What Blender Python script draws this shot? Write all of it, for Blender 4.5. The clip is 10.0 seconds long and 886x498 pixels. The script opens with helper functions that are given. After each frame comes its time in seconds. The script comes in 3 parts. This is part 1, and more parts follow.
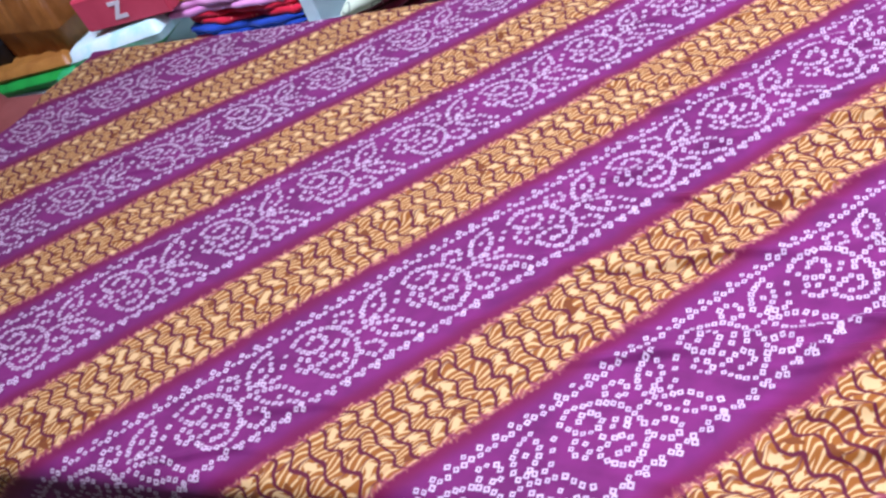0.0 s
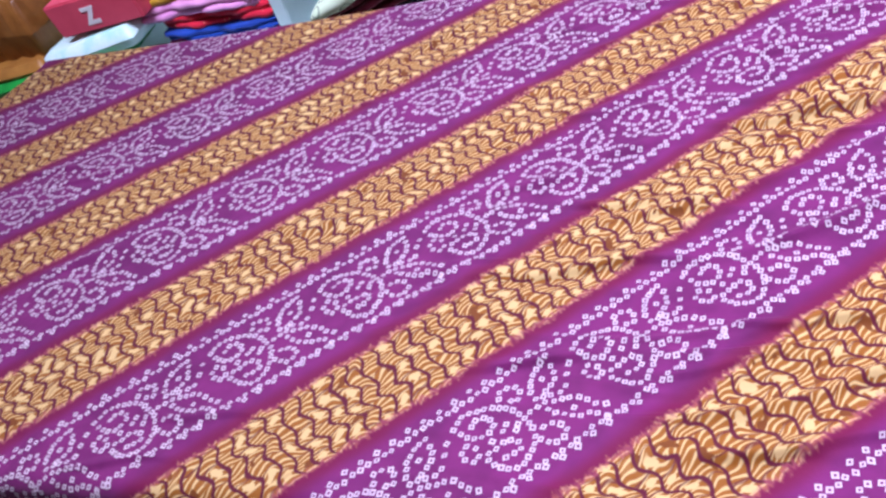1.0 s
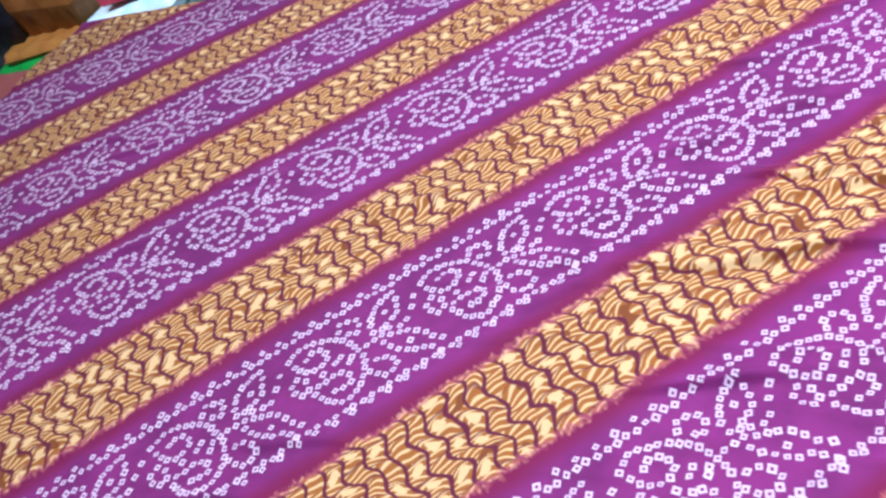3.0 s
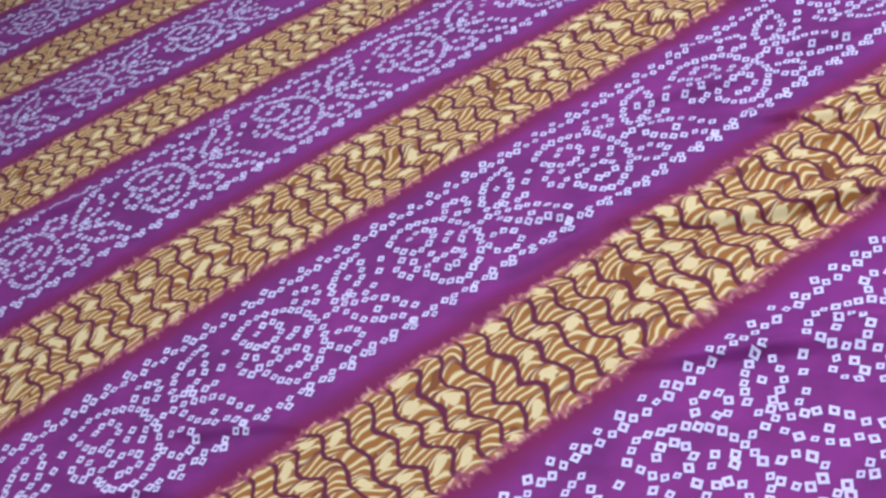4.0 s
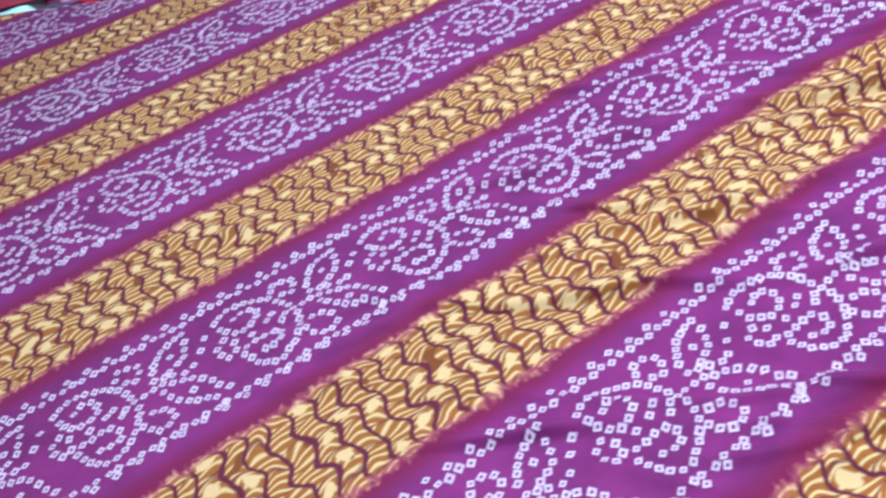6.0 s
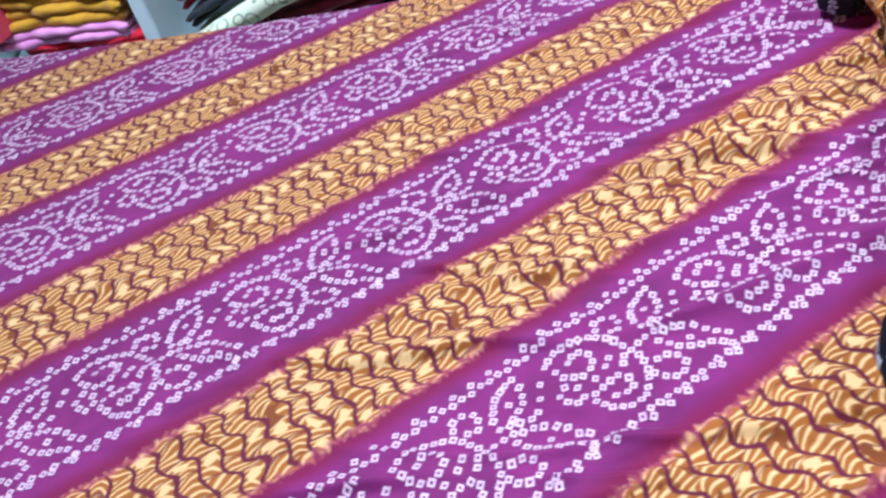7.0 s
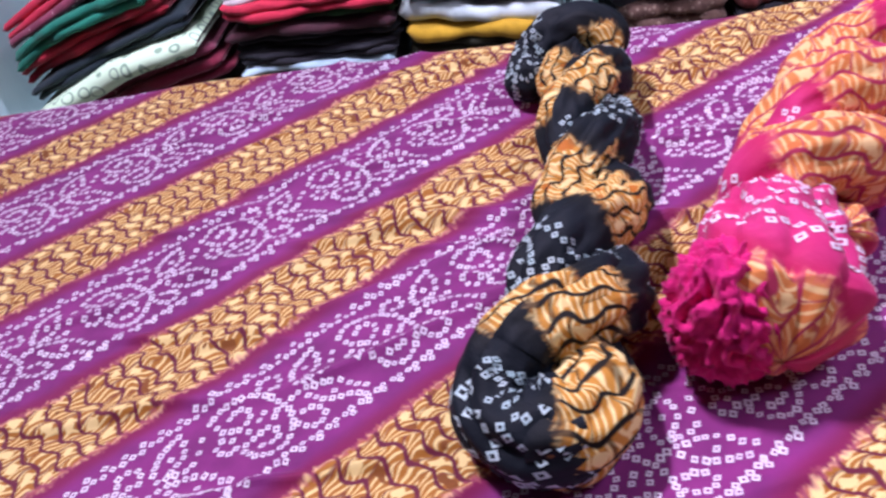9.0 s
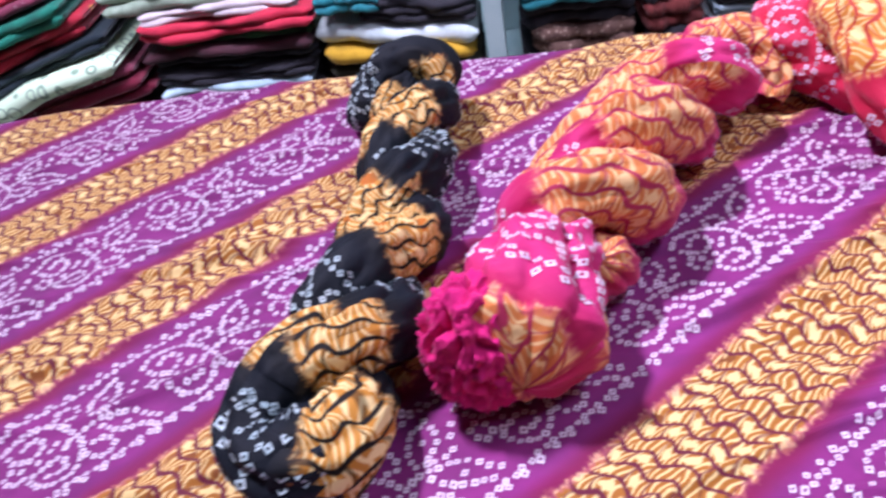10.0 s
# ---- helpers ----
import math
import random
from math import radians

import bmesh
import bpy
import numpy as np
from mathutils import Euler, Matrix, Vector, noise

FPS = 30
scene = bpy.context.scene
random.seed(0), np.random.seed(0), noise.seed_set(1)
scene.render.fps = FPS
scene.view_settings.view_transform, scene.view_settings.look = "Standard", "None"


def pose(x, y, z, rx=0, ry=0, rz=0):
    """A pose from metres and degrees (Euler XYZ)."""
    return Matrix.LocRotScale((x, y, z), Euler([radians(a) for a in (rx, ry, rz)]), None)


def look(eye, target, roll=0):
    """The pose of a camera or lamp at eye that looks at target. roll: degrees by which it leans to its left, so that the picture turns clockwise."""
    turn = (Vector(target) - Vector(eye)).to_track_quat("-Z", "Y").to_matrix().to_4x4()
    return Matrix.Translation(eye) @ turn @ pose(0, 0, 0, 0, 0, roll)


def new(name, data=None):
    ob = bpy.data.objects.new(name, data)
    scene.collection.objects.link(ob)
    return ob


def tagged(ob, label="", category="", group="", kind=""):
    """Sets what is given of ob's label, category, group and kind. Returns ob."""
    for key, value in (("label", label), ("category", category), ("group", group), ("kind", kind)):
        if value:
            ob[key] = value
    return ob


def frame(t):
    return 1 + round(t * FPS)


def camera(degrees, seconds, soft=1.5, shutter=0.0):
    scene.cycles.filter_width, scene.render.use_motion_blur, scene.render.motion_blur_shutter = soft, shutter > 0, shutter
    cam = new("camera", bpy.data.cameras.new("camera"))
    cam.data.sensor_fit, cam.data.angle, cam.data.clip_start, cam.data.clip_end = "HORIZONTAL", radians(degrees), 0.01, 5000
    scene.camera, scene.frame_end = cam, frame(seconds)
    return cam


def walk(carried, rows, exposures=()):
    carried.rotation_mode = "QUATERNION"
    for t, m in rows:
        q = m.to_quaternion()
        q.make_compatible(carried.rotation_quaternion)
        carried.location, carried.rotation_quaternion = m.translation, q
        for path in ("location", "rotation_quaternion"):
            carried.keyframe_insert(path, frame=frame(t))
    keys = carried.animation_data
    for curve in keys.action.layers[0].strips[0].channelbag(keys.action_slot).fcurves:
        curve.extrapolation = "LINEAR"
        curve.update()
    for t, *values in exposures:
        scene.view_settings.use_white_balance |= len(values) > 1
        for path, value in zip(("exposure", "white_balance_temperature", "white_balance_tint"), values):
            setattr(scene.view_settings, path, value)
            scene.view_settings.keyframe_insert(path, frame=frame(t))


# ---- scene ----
cam = camera(57.6, 10.0, soft=2.5, shutter=0.4)
PATH = [
    (0, (0.032, 0.063, 0.401), (-0.582, 1.422, -0.932), -22.0),
    (0.5, (0.056, 0.075, 0.394), (-0.561, 1.437, -0.934), -22.2),
    (1, (0.093, 0.069, 0.396), (-0.515, 1.427, -0.94), -22.4),
    (1.5, (0.092, 0.065, 0.396), (-0.562, 1.387, -0.955), -24.4),
    (2, (0.098, 0.062, 0.398), (-0.581, 1.374, -0.949), -25.0),
    (2.5, (0.068, 0.087, 0.388), (-0.626, 1.392, -0.96), -25.6),
    (2.7, (0.036, 0.113, 0.368), (-0.667, 1.411, -0.981), -25.9),
    (3.8, (-0.014, 0.172, 0.295), (-0.666, 1.453, -1.096), -24.9),
    (4, (-0.017, 0.174, 0.287), (-0.655, 1.447, -1.117), -24.7),
    (4.5, (-0.015, 0.178, 0.275), (-0.613, 1.454, -1.144), -23.5),
    (5, (-0.008, 0.179, 0.275), (-0.546, 1.49, -1.136), -21.3),
    (5.2, (-0.002, 0.179, 0.277), (-0.514, 1.509, -1.126), -20.4),
    (6.3, (0.067, 0.182, 0.299), (-0.373, 1.597, -1.044), -17.7),
    (6.5, (0.083, 0.181, 0.3), (-0.337, 1.62, -1.024), -16.8),
    (7, (0.114, 0.177, 0.302), (-0.281, 1.642, -1.0), -15.8),
    (7.5, (0.151, 0.168, 0.309), (-0.191, 1.676, -0.96), -14.3),
    (8, (0.186, 0.161, 0.313), (-0.11, 1.691, -0.941), -13.5),
    (8.5, (0.223, 0.154, 0.317), (0.01, 1.705, -0.928), -12.6),
    (9, (0.254, 0.14, 0.323), (0.086, 1.7, -0.919), -12.4),
    (9.5, (0.302, 0.128, 0.327), (0.172, 1.696, -0.908), -12.0),
    (9.9, (0.35, 0.126, 0.328), (0.234, 1.697, -0.904), -11.8),
    (10, (0.356, 0.128, 0.326), (0.268, 1.704, -0.902), -11.1),
]
walk(cam, [(t, look(eye, target, roll)) for t, eye, target, roll in PATH],
     exposures=[(0.0, -0.65, 5600, 43), (2.0, -0.76, 5550, 41), (2.7, -0.45, 5550, 39), (3.8, -1.0, 4950, 22), (4.4, -1.0, 4750, 14), (5.2, -1.02, 4700, 12), (6.5, -0.66, 5400, 28), (8.3, -0.68, 5600, 36), (9.0, -0.78, 5650, 39), (10.0, -0.62, 5550, 38)])

# ---- light ----
world = bpy.data.worlds.new("room_light")
scene.world = world
world.use_nodes = True
world.node_tree.nodes["Background"].inputs[0].default_value = (0.9, 0.95, 1.0, 1)
world.node_tree.nodes["Background"].inputs[1].default_value = 0.15


def area_lamp(name, eye, target, size, size_y, watts, colour):
    d = bpy.data.lights.new(name, "AREA")
    d.shape, d.size, d.size_y, d.energy, d.color = "RECTANGLE", size, size_y, watts, colour
    ob = new(name, d)
    ob.matrix_world = look(eye, target)
    return ob


KEY_EYE = (-0.70, 1.35, 3.05)
key = area_lamp("key_lamp", KEY_EYE, (1.05, 0.2, 0.0), 0.42, 0.22, 45.0, (1.0, 0.95, 0.93))
key.data.spread = radians(74)
# added fill from the right: brightens the cloth's right side and softens key shadows
area_lamp("right_fill_lamp", (1.35, 0.35, 1.7), (0.55, 0.75, 0.0), 1.2, 0.25, 25, (0.95, 0.96, 1.0))
# invented narrow fill that lifts the shelf and its piles, no fixture behind it
shelf_fill = area_lamp("shelf_fill_lamp", (-0.6, 1.15, 1.6), (-0.60, 1.75, -0.35), 2.4, 0.15, 17.0, (0.95, 1.0, 1.0))
shelf_fill.data.spread = radians(52)


# ---- node arithmetic ----
class Val:
    """A value socket that can be added, multiplied and compared."""

    def __init__(self, tree, sock):
        self.tree, self.sock = tree, sock

    def op(self, kind, *rest, clamp=False):
        n = self.tree.nodes.new("ShaderNodeMath")
        n.operation, n.use_clamp = kind, clamp
        for i, v in enumerate((self, *rest)):
            if isinstance(v, Val):
                self.tree.links.new(v.sock, n.inputs[i])
            else:
                n.inputs[i].default_value = v
        return Val(self.tree, n.outputs[0])

    def __add__(self, o): return self.op("ADD", o)
    def __sub__(self, o): return self.op("SUBTRACT", o)
    def __mul__(self, o): return self.op("MULTIPLY", o)
    def fract(self): return self.op("FRACT")
    def floor(self): return self.op("FLOOR")
    def mag(self): return self.op("ABSOLUTE")
    def sin(self): return self.op("SINE")

    def step(self, a, b):
        """0 at a, 1 at b, smooth between; a may lie above b."""
        n = self.tree.nodes.new("ShaderNodeMapRange")
        n.interpolation_type = "SMOOTHSTEP"
        flip = a > b
        self.tree.links.new(self.sock, n.inputs[0])
        n.inputs[1].default_value, n.inputs[2].default_value = min(a, b), max(a, b)
        n.inputs[3].default_value, n.inputs[4].default_value = (1.0, 0.0) if flip else (0.0, 1.0)
        return Val(self.tree, n.outputs[0])


def rgb(code):
    """Linear colour from an sRGB hex code."""
    c = [int(code[i:i + 2], 16) / 255 for i in (0, 2, 4)]
    return (*[v / 12.92 if v <= 0.04045 else ((v + 0.055) / 1.055) ** 2.4 for v in c], 1.0)


def mix(tree, fac, a, b):
    n = tree.nodes.new("ShaderNodeMix")
    n.data_type = "RGBA"
    for sock, v in ((n.inputs[0], fac), (n.inputs[6], a), (n.inputs[7], b)):
        if isinstance(v, Val):
            tree.links.new(v.sock, sock)
        elif isinstance(v, bpy.types.NodeSocket):
            tree.links.new(v, sock)
        else:
            sock.default_value = v
    return n.outputs[2]


def noise_val(tree, vector, scale, detail=2.0, rough=0.5):
    n = tree.nodes.new("ShaderNodeTexNoise")
    n.inputs["Scale"].default_value, n.inputs["Detail"].default_value, n.inputs["Roughness"].default_value = scale, detail, rough
    if vector is not None:
        tree.links.new(vector, n.inputs["Vector"])
    return Val(tree, n.outputs[0])


def joined(tree, x, y, z=0.0):
    n = tree.nodes.new("ShaderNodeCombineXYZ")
    for i, v in enumerate((x, y, z)):
        if isinstance(v, Val):
            tree.links.new(v.sock, n.inputs[i])
        else:
            n.inputs[i].default_value = v
    return n.outputs[0]


def bump(tree, height, strength, distance, bsdf):
    n = tree.nodes.new("ShaderNodeBump")
    n.inputs["Strength"].default_value, n.inputs["Distance"].default_value = strength, distance
    tree.links.new(height.sock, n.inputs["Height"])
    tree.links.new(n.outputs[0], bsdf.inputs["Normal"])


def start(name, roughness=0.8, sheen=0.0, metallic=0.0):
    m = bpy.data.materials.new(name)
    m.use_nodes = True
    bsdf = m.node_tree.nodes["Principled BSDF"]
    bsdf.inputs["Roughness"].default_value, bsdf.inputs["Metallic"].default_value = roughness, metallic
    bsdf.inputs["Sheen Weight"].default_value = sheen
    bsdf.inputs["Specular IOR Level"].default_value = 0.3
    return m, m.node_tree, bsdf


def plain(name, code, code2=None, scale=30.0, roughness=0.8, sheen=0.0, relief=0.0006, weave=900.0):
    """Cloth, board or paint with blotches at one scale and grain at another."""
    m, t, b = start(name, roughness, sheen)
    co = t.nodes.new("ShaderNodeTexCoord").outputs["Object"]
    blot = noise_val(t, co, scale, 4.0, 0.6)
    col = mix(t, blot.step(0.35, 0.7), rgb(code), rgb(code2 or code))
    t.links.new(col, b.inputs["Base Color"])
    fine = noise_val(t, co, weave, 2.0)
    bump(t, blot * 2.0 + fine * 0.4, 0.6, relief, b)
    return m


PITCH, BAND = 0.0885, 0.1725  # metres from flower to flower, and from stripe to stripe


def printed(name, ground, ground2, margin, wave, gold, gold2, cream, fringe, relief=0.0004, half=0.186, sheen=0.12):
    """Cotton printed with plain stripes and golden stripes crossed by wavy lines; the map 'print' is in metres along and across the stripes."""
    m, t, b = start(name, 0.72, sheen)
    uv = t.nodes.new("ShaderNodeUVMap")
    uv.uv_map = "print"
    sep = t.nodes.new("ShaderNodeSeparateXYZ")
    t.links.new(uv.outputs[0], sep.inputs[0])
    x, y = Val(t, sep.outputs[0]), Val(t, sep.outputs[1])
    w = (y * (1 / BAND) + 0.04).fract() - 0.5
    soft = noise_val(t, uv.outputs[0], 38.0, 3.0)
    fine = noise_val(t, joined(t, x * 330.0, y * 120.0), 1.0, 2.0)
    d = w.mag() + (fine - 0.5) * 0.068 + (soft - 0.5) * 0.03
    golden = d.step(half + 0.013, half - 0.013)
    # wavy lines across the golden stripe
    drift = noise_val(t, uv.outputs[0], 26.0, 2.0)
    wob = noise_val(t, uv.outputs[0], 75.0, 1.0)
    phase = x * (1 / 0.0120) + (y * 300.0 + (drift - 0.5) * 5.0).sin() * 0.21 + (wob - 0.5) * 0.45 + (drift - 0.5) * 1.2 + y * 15.0
    line = (phase.fract() - 0.5).mag().step(0.345, 0.44)
    bow = phase.fract() - 0.5
    rows = y * (1 / 0.0135) + (drift - 0.5) * 2.0 + (phase.floor() * 0.5) + bow * bow * 0.4
    cell = joined(t, phase.floor(), rows.floor())
    rnd = t.nodes.new("ShaderNodeTexWhiteNoise")
    rnd.noise_dimensions = "2D"
    t.links.new(cell, rnd.inputs["Vector"])
    r = Val(t, rnd.outputs[0])
    across, down = phase.fract() - 0.5, rows.fract()
    tilt = (r - 0.5) * 1.7
    # ribs fan out from one side of each cell
    rib = ((down - 0.5) * (across * -0.6 + 1.0) * 22.0 + across * tilt * 4.5 + r * 6.0 + (soft - 0.5) * 2.5).sin()
    ribs = rib.step(-0.12, 1.0)
    lens = (across * across * 5.0 + (down - 0.62) * (down - 0.62) * 7.0).step(0.46, 0.28) * r.step(0.52, 0.57)
    blob = (noise_val(t, uv.outputs[0], 95.0, 1.0) + (r - 0.5) * 0.3)
    face = mix(t, ribs, rgb(gold), rgb(cream))
    face = mix(t, lens, face, rgb(cream))
    face = mix(t, blob.step(0.29, 0.25), face, rgb(gold2))
    scallop = (rows.fract() - 0.5).mag().step(0.41, 0.465) * r.step(0.3, 0.4)
    face = mix(t, scallop * 0.7, face, rgb(wave))
    face = mix(t, line, face, rgb(wave))
    face = mix(t, d.step(half - 0.027, half - 0.005) * 0.55, face, rgb(fringe))
    # plain stripe, stronger in colour beside the golden one
    dye = noise_val(t, uv.outputs[0], 11.0, 3.0, 0.6)
    base = mix(t, (soft * 0.5 + dye * 0.5).step(0.34, 0.66), rgb(ground), rgb(ground2))
    base = mix(t, (w.mag() + (soft - 0.5) * 0.04).step(half + 0.085, half + 0.012), base, rgb(margin))
    t.links.new(mix(t, golden, base, face), b.inputs["Base Color"])
    weave = noise_val(t, uv.outputs[0], 1400.0, 1.0)
    crumple = noise_val(t, uv.outputs[0], 60.0, 4.0, 0.6) + noise_val(t, joined(t, x * 34.0 + y * 30.0, y * 110.0 - x * 60.0), 1.0, 3.0, 0.6) * 0.6
    bump(t, weave * 0.25 + crumple * 2.5, 0.7, relief, b)
    return m


PURPLE = printed("purple_print", "92307e", "78246a", "82164c", "6a1c36", "aa6c1e", "884e1a", "f2d890", "cc6c7c")
BLACK = printed("black_print", "050d17", "0a1520", "090f14", "14100e", "c98a2e", "c4701e", "f4dc98", "8a6a40", 0.0007, 0.125, 0.0)
PINK = printed("pink_print", "d0246e", "dc3c84", "c01a58", "b42e54", "de8440", "d87438", "f6cc8c", "e06a70", 0.0008)
RED = printed("red_print", "d8204a", "e03a5c", "c41840", "c04030", "dd9030", "d87a2a", "f6d890", "e86a60", 0.0008)
WHITE_PRINT = plain("white_print", "f4e6f4", "e6d2ea", 120.0, 0.75)
WHITE_ON_BLACK = plain("white_print_on_black", "c8dadc", "a8c4c8", 120.0, 0.75)


# ---- meshes ----
def mesh_ob(name, verts, faces, material, parent=None, uvs=None, smooth=True, label=""):
    me = bpy.data.meshes.new(name)
    me.from_pydata(verts, [], faces)
    if smooth:
        me.polygons.foreach_set("use_smooth", [True] * len(me.polygons))
    if uvs is not None:
        layer = me.uv_layers.new(name="print")
        idx = np.empty(len(me.loops), dtype=np.int32)
        me.loops.foreach_get("vertex_index", idx)
        layer.data.foreach_set("uv", np.asarray(uvs, dtype=np.float32)[idx].ravel())
    me.materials.append(material)
    ob = new(name, me)
    ob.parent = parent
    if label:
        ob["label"] = label
    return ob


def part(name, bm, material, parent, label=""):
    me = bpy.data.meshes.new(name)
    bm.to_mesh(me)
    bm.free()
    me.materials.append(material)
    ob = new(name, me)
    ob.parent = parent
    if label:
        ob["label"] = label
    return ob


def box_bm(x0, y0, z0, x1, y1, z1, bevel=0.002):
    bm = bmesh.new()
    bmesh.ops.create_cube(bm, size=1.0, matrix=Matrix.Translation(((x0 + x1) / 2, (y0 + y1) / 2, (z0 + z1) / 2)) @ Matrix.Diagonal((x1 - x0, y1 - y0, z1 - z0, 1)))
    if bevel:
        bmesh.ops.bevel(bm, geom=bm.edges[:], offset=bevel, segments=2, affect="EDGES")
    return bm


def grid_faces(nu, nv, wrap=False):
    f = []
    for i in range(nu - 1):
        for j in range(nv if wrap else nv - 1):
            k = (j + 1) % nv
            f.append((i * nv + j, (i + 1) * nv + j, (i + 1) * nv + k, i * nv + k))
    return f


# ---- the printed motif ----
def spline(points, n):
    pts = [Vector(q) for q in points]
    pts = [pts[0] * 2 - pts[1], *pts, pts[-1] * 2 - pts[-2]]
    out = []
    for i in range(n):
        f = i / (n - 1) * (len(pts) - 3)
        k = min(int(f), len(pts) - 4)
        t = f - k
        p0, p1, p2, p3 = pts[k:k + 4]
        out.append(0.5 * ((2 * p1) + (p2 - p0) * t + (2 * p0 - 5 * p1 + 4 * p2 - p3) * t * t + (3 * p1 - p0 - 3 * p2 + p3) * t ** 3))
    return out


def motif_dots():
    """Dots of one repeat, in metres from the flower's middle; x along the stripe."""
    p = []

    def stroke(n, *marks):
        """n dots spaced evenly along a smooth line through a few marks."""
        line = spline([(x, y, 0) for x, y in marks], 12 * len(marks))
        at = np.cumsum([0.0] + [(b - a).length for a, b in zip(line, line[1:])])
        for d in np.linspace(0, at[-1], n):
            p.append((np.interp(d, at, [q.x for q in line]), np.interp(d, at, [q.y for q in line])))

    # flower head, its two scrolls and the curl below it
    stroke(24, (-18, 14), (-10, 18.5), (1, 16), (13, 9), (20, -4), (21.5, -16), (15, -27), (4, -33), (-6, -28), (-11, -18))
    stroke(10, (-16, 8), (-12, 1), (-6, -2.5), (0, -1), (4, 3), (1.5, 9), (-4, 11), (-8, 8.5))
    stroke(8, (-8, -14), (-2, -14), (5, -13.5), (10, -18), (7.5, -24), (-1, -22.5))
    stroke(6, (-17, -1), (-22, -4), (-20, -12), (-14, -13), (-13, -6))
    p += [(-3, -8), (6, -6), (10, -3), (16, -8), (13, -11)]
    # bud above, hook below
    stroke(7, (15, 14), (18, 19), (25, 17), (28.5, 13), (24, 6), (20, 8))
    stroke(8, (21, -25), (26, -32), (33, -33), (37, -29), (33, -22), (27, -20))
    # upright leaf and its heart
    stroke(7, (53.5, 20), (48, 19), (41, 16), (36, 11), (33, 5))
    stroke(5, (53.5, 14), (51.5, 6), (46, 2), (41, 0))
    p += [(44, 9)]
    # knot where the leaves meet
    p += [(33, -0.5), (38, -2), (36.5, -6.5), (42, -4), (41, -9), (46, -11), (48, -6), (31, -6), (35, -12), (53, -5), (26, -6), (58, 2), (63, 8)]
    # long leaf
    stroke(5, (50, -13), (56, -18), (60, -26), (64, -31))
    stroke(7, (60, -38), (55, -31), (48, -28), (42, -23), (37.5, -17))
    p += [(48.5, -21)]
    for k in range(8):
        x = 3 + 88.5 / 8 * k
        p += [(x, 31.8), (x - 2.6, 26.8), (x + 3.2, 27.6)]
        x = 38 - 88.5 / 8 * k
        p += [(x, -39.3), (x - 1.6, -42.8), (x - 5, -39.9)]
    return np.array(p) * 0.001


MOTIF = motif_dots()


def print_dots(cells, flat_to_space, material, parent, name, keep=None, size=0.00185, seed=3):
    """Small square rings at the motif's places; flat_to_space maps print metres to the cloth's surface."""
    g = np.random.default_rng(seed)
    c = np.concatenate([MOTIF + (x, y) for x, y in cells]) + g.normal(0, 0.00028, (len(cells) * len(MOTIF), 2))
    if keep is not None:
        c = c[keep(c)]
    n = len(c)
    turn = math.pi / 4 + g.normal(0, 0.16, n)
    outer = size * g.uniform(0.82, 1.12, n)
    thin = g.uniform(0.72, 1.08, n)
    pts = []
    for frac in (1.0, 0.40):
        for k in range(4):
            a = turn + math.pi / 4 + k * math.pi / 2
            pts.append(c + (outer * frac * 1.414)[:, None] * np.stack([np.cos(a), np.sin(a)], -1) * np.stack([np.ones(n), thin], -1))
    pts = np.stack(pts, 1).reshape(-1, 2)
    verts = flat_to_space(pts)
    faces = []
    for i in range(n):
        o = i * 8
        for k in range(4):
            q = (k + 1) % 4
            faces.append((o + k, o + q, o + 4 + q, o + 4 + k))
    ob = mesh_ob(name, verts.tolist(), faces, material, parent, smooth=True)
    return tagged(ob, kind="stuff")


# ---- the spread cloth ----
U_TERMS = (1.194, -1.923, -1.176, 0.432, 15.331, -0.978, 1.081, 1.416, 0.215, -0.706)
V_TERMS = (-0.219, 4.909, 0.335, 0.027, -3.516, 0.686, -0.588, -0.37, -0.166, 0.308)
SHEAR = 1.69


def warp(x, y):
    """How the lying cloth stretches its print: the place in print metres."""
    y = y - 0.5
    powers = [x ** a * y ** b for a in range(4) for b in range(4 - a)]
    u = sum(c * q for c, q in zip(U_TERMS, powers))
    v = sum(c * q for c, q in zip(V_TERMS, powers))
    push = np.exp(-((x - 0.20) ** 2 + (y + 0.01) ** 2) / (2 * 0.12 ** 2))  # where the cloth is shoved up beside the hank
    return PITCH * (u + SHEAR * v) + 0.005 * push, BAND * v - 0.0095 * push


def unwarp(px, py):
    x, y = px * 0.72 - py * 0.57, 0.5 + px * 0.5 + py * 0.85
    for _ in range(25):
        e = 1e-4
        fx, fy = warp(x, y)
        ax, ay = warp(x + e, y)
        bx, by = warp(x, y + e)
        a, b, c, d = (ax - fx) / e, (bx - fx) / e, (ay - fy) / e, (by - fy) / e
        det = a * d - b * c
        det = np.where(np.abs(det) < 0.2, 0.2, det)
        rx, ry = fx - px, fy - py
        x = np.clip(x - (d * rx - b * ry) / det, -2, 2)
        y = np.clip(y - (a * ry - c * rx) / det, -2, 2)
    return x, y


def far_edge(x):
    return 0.836 - 0.073 * x


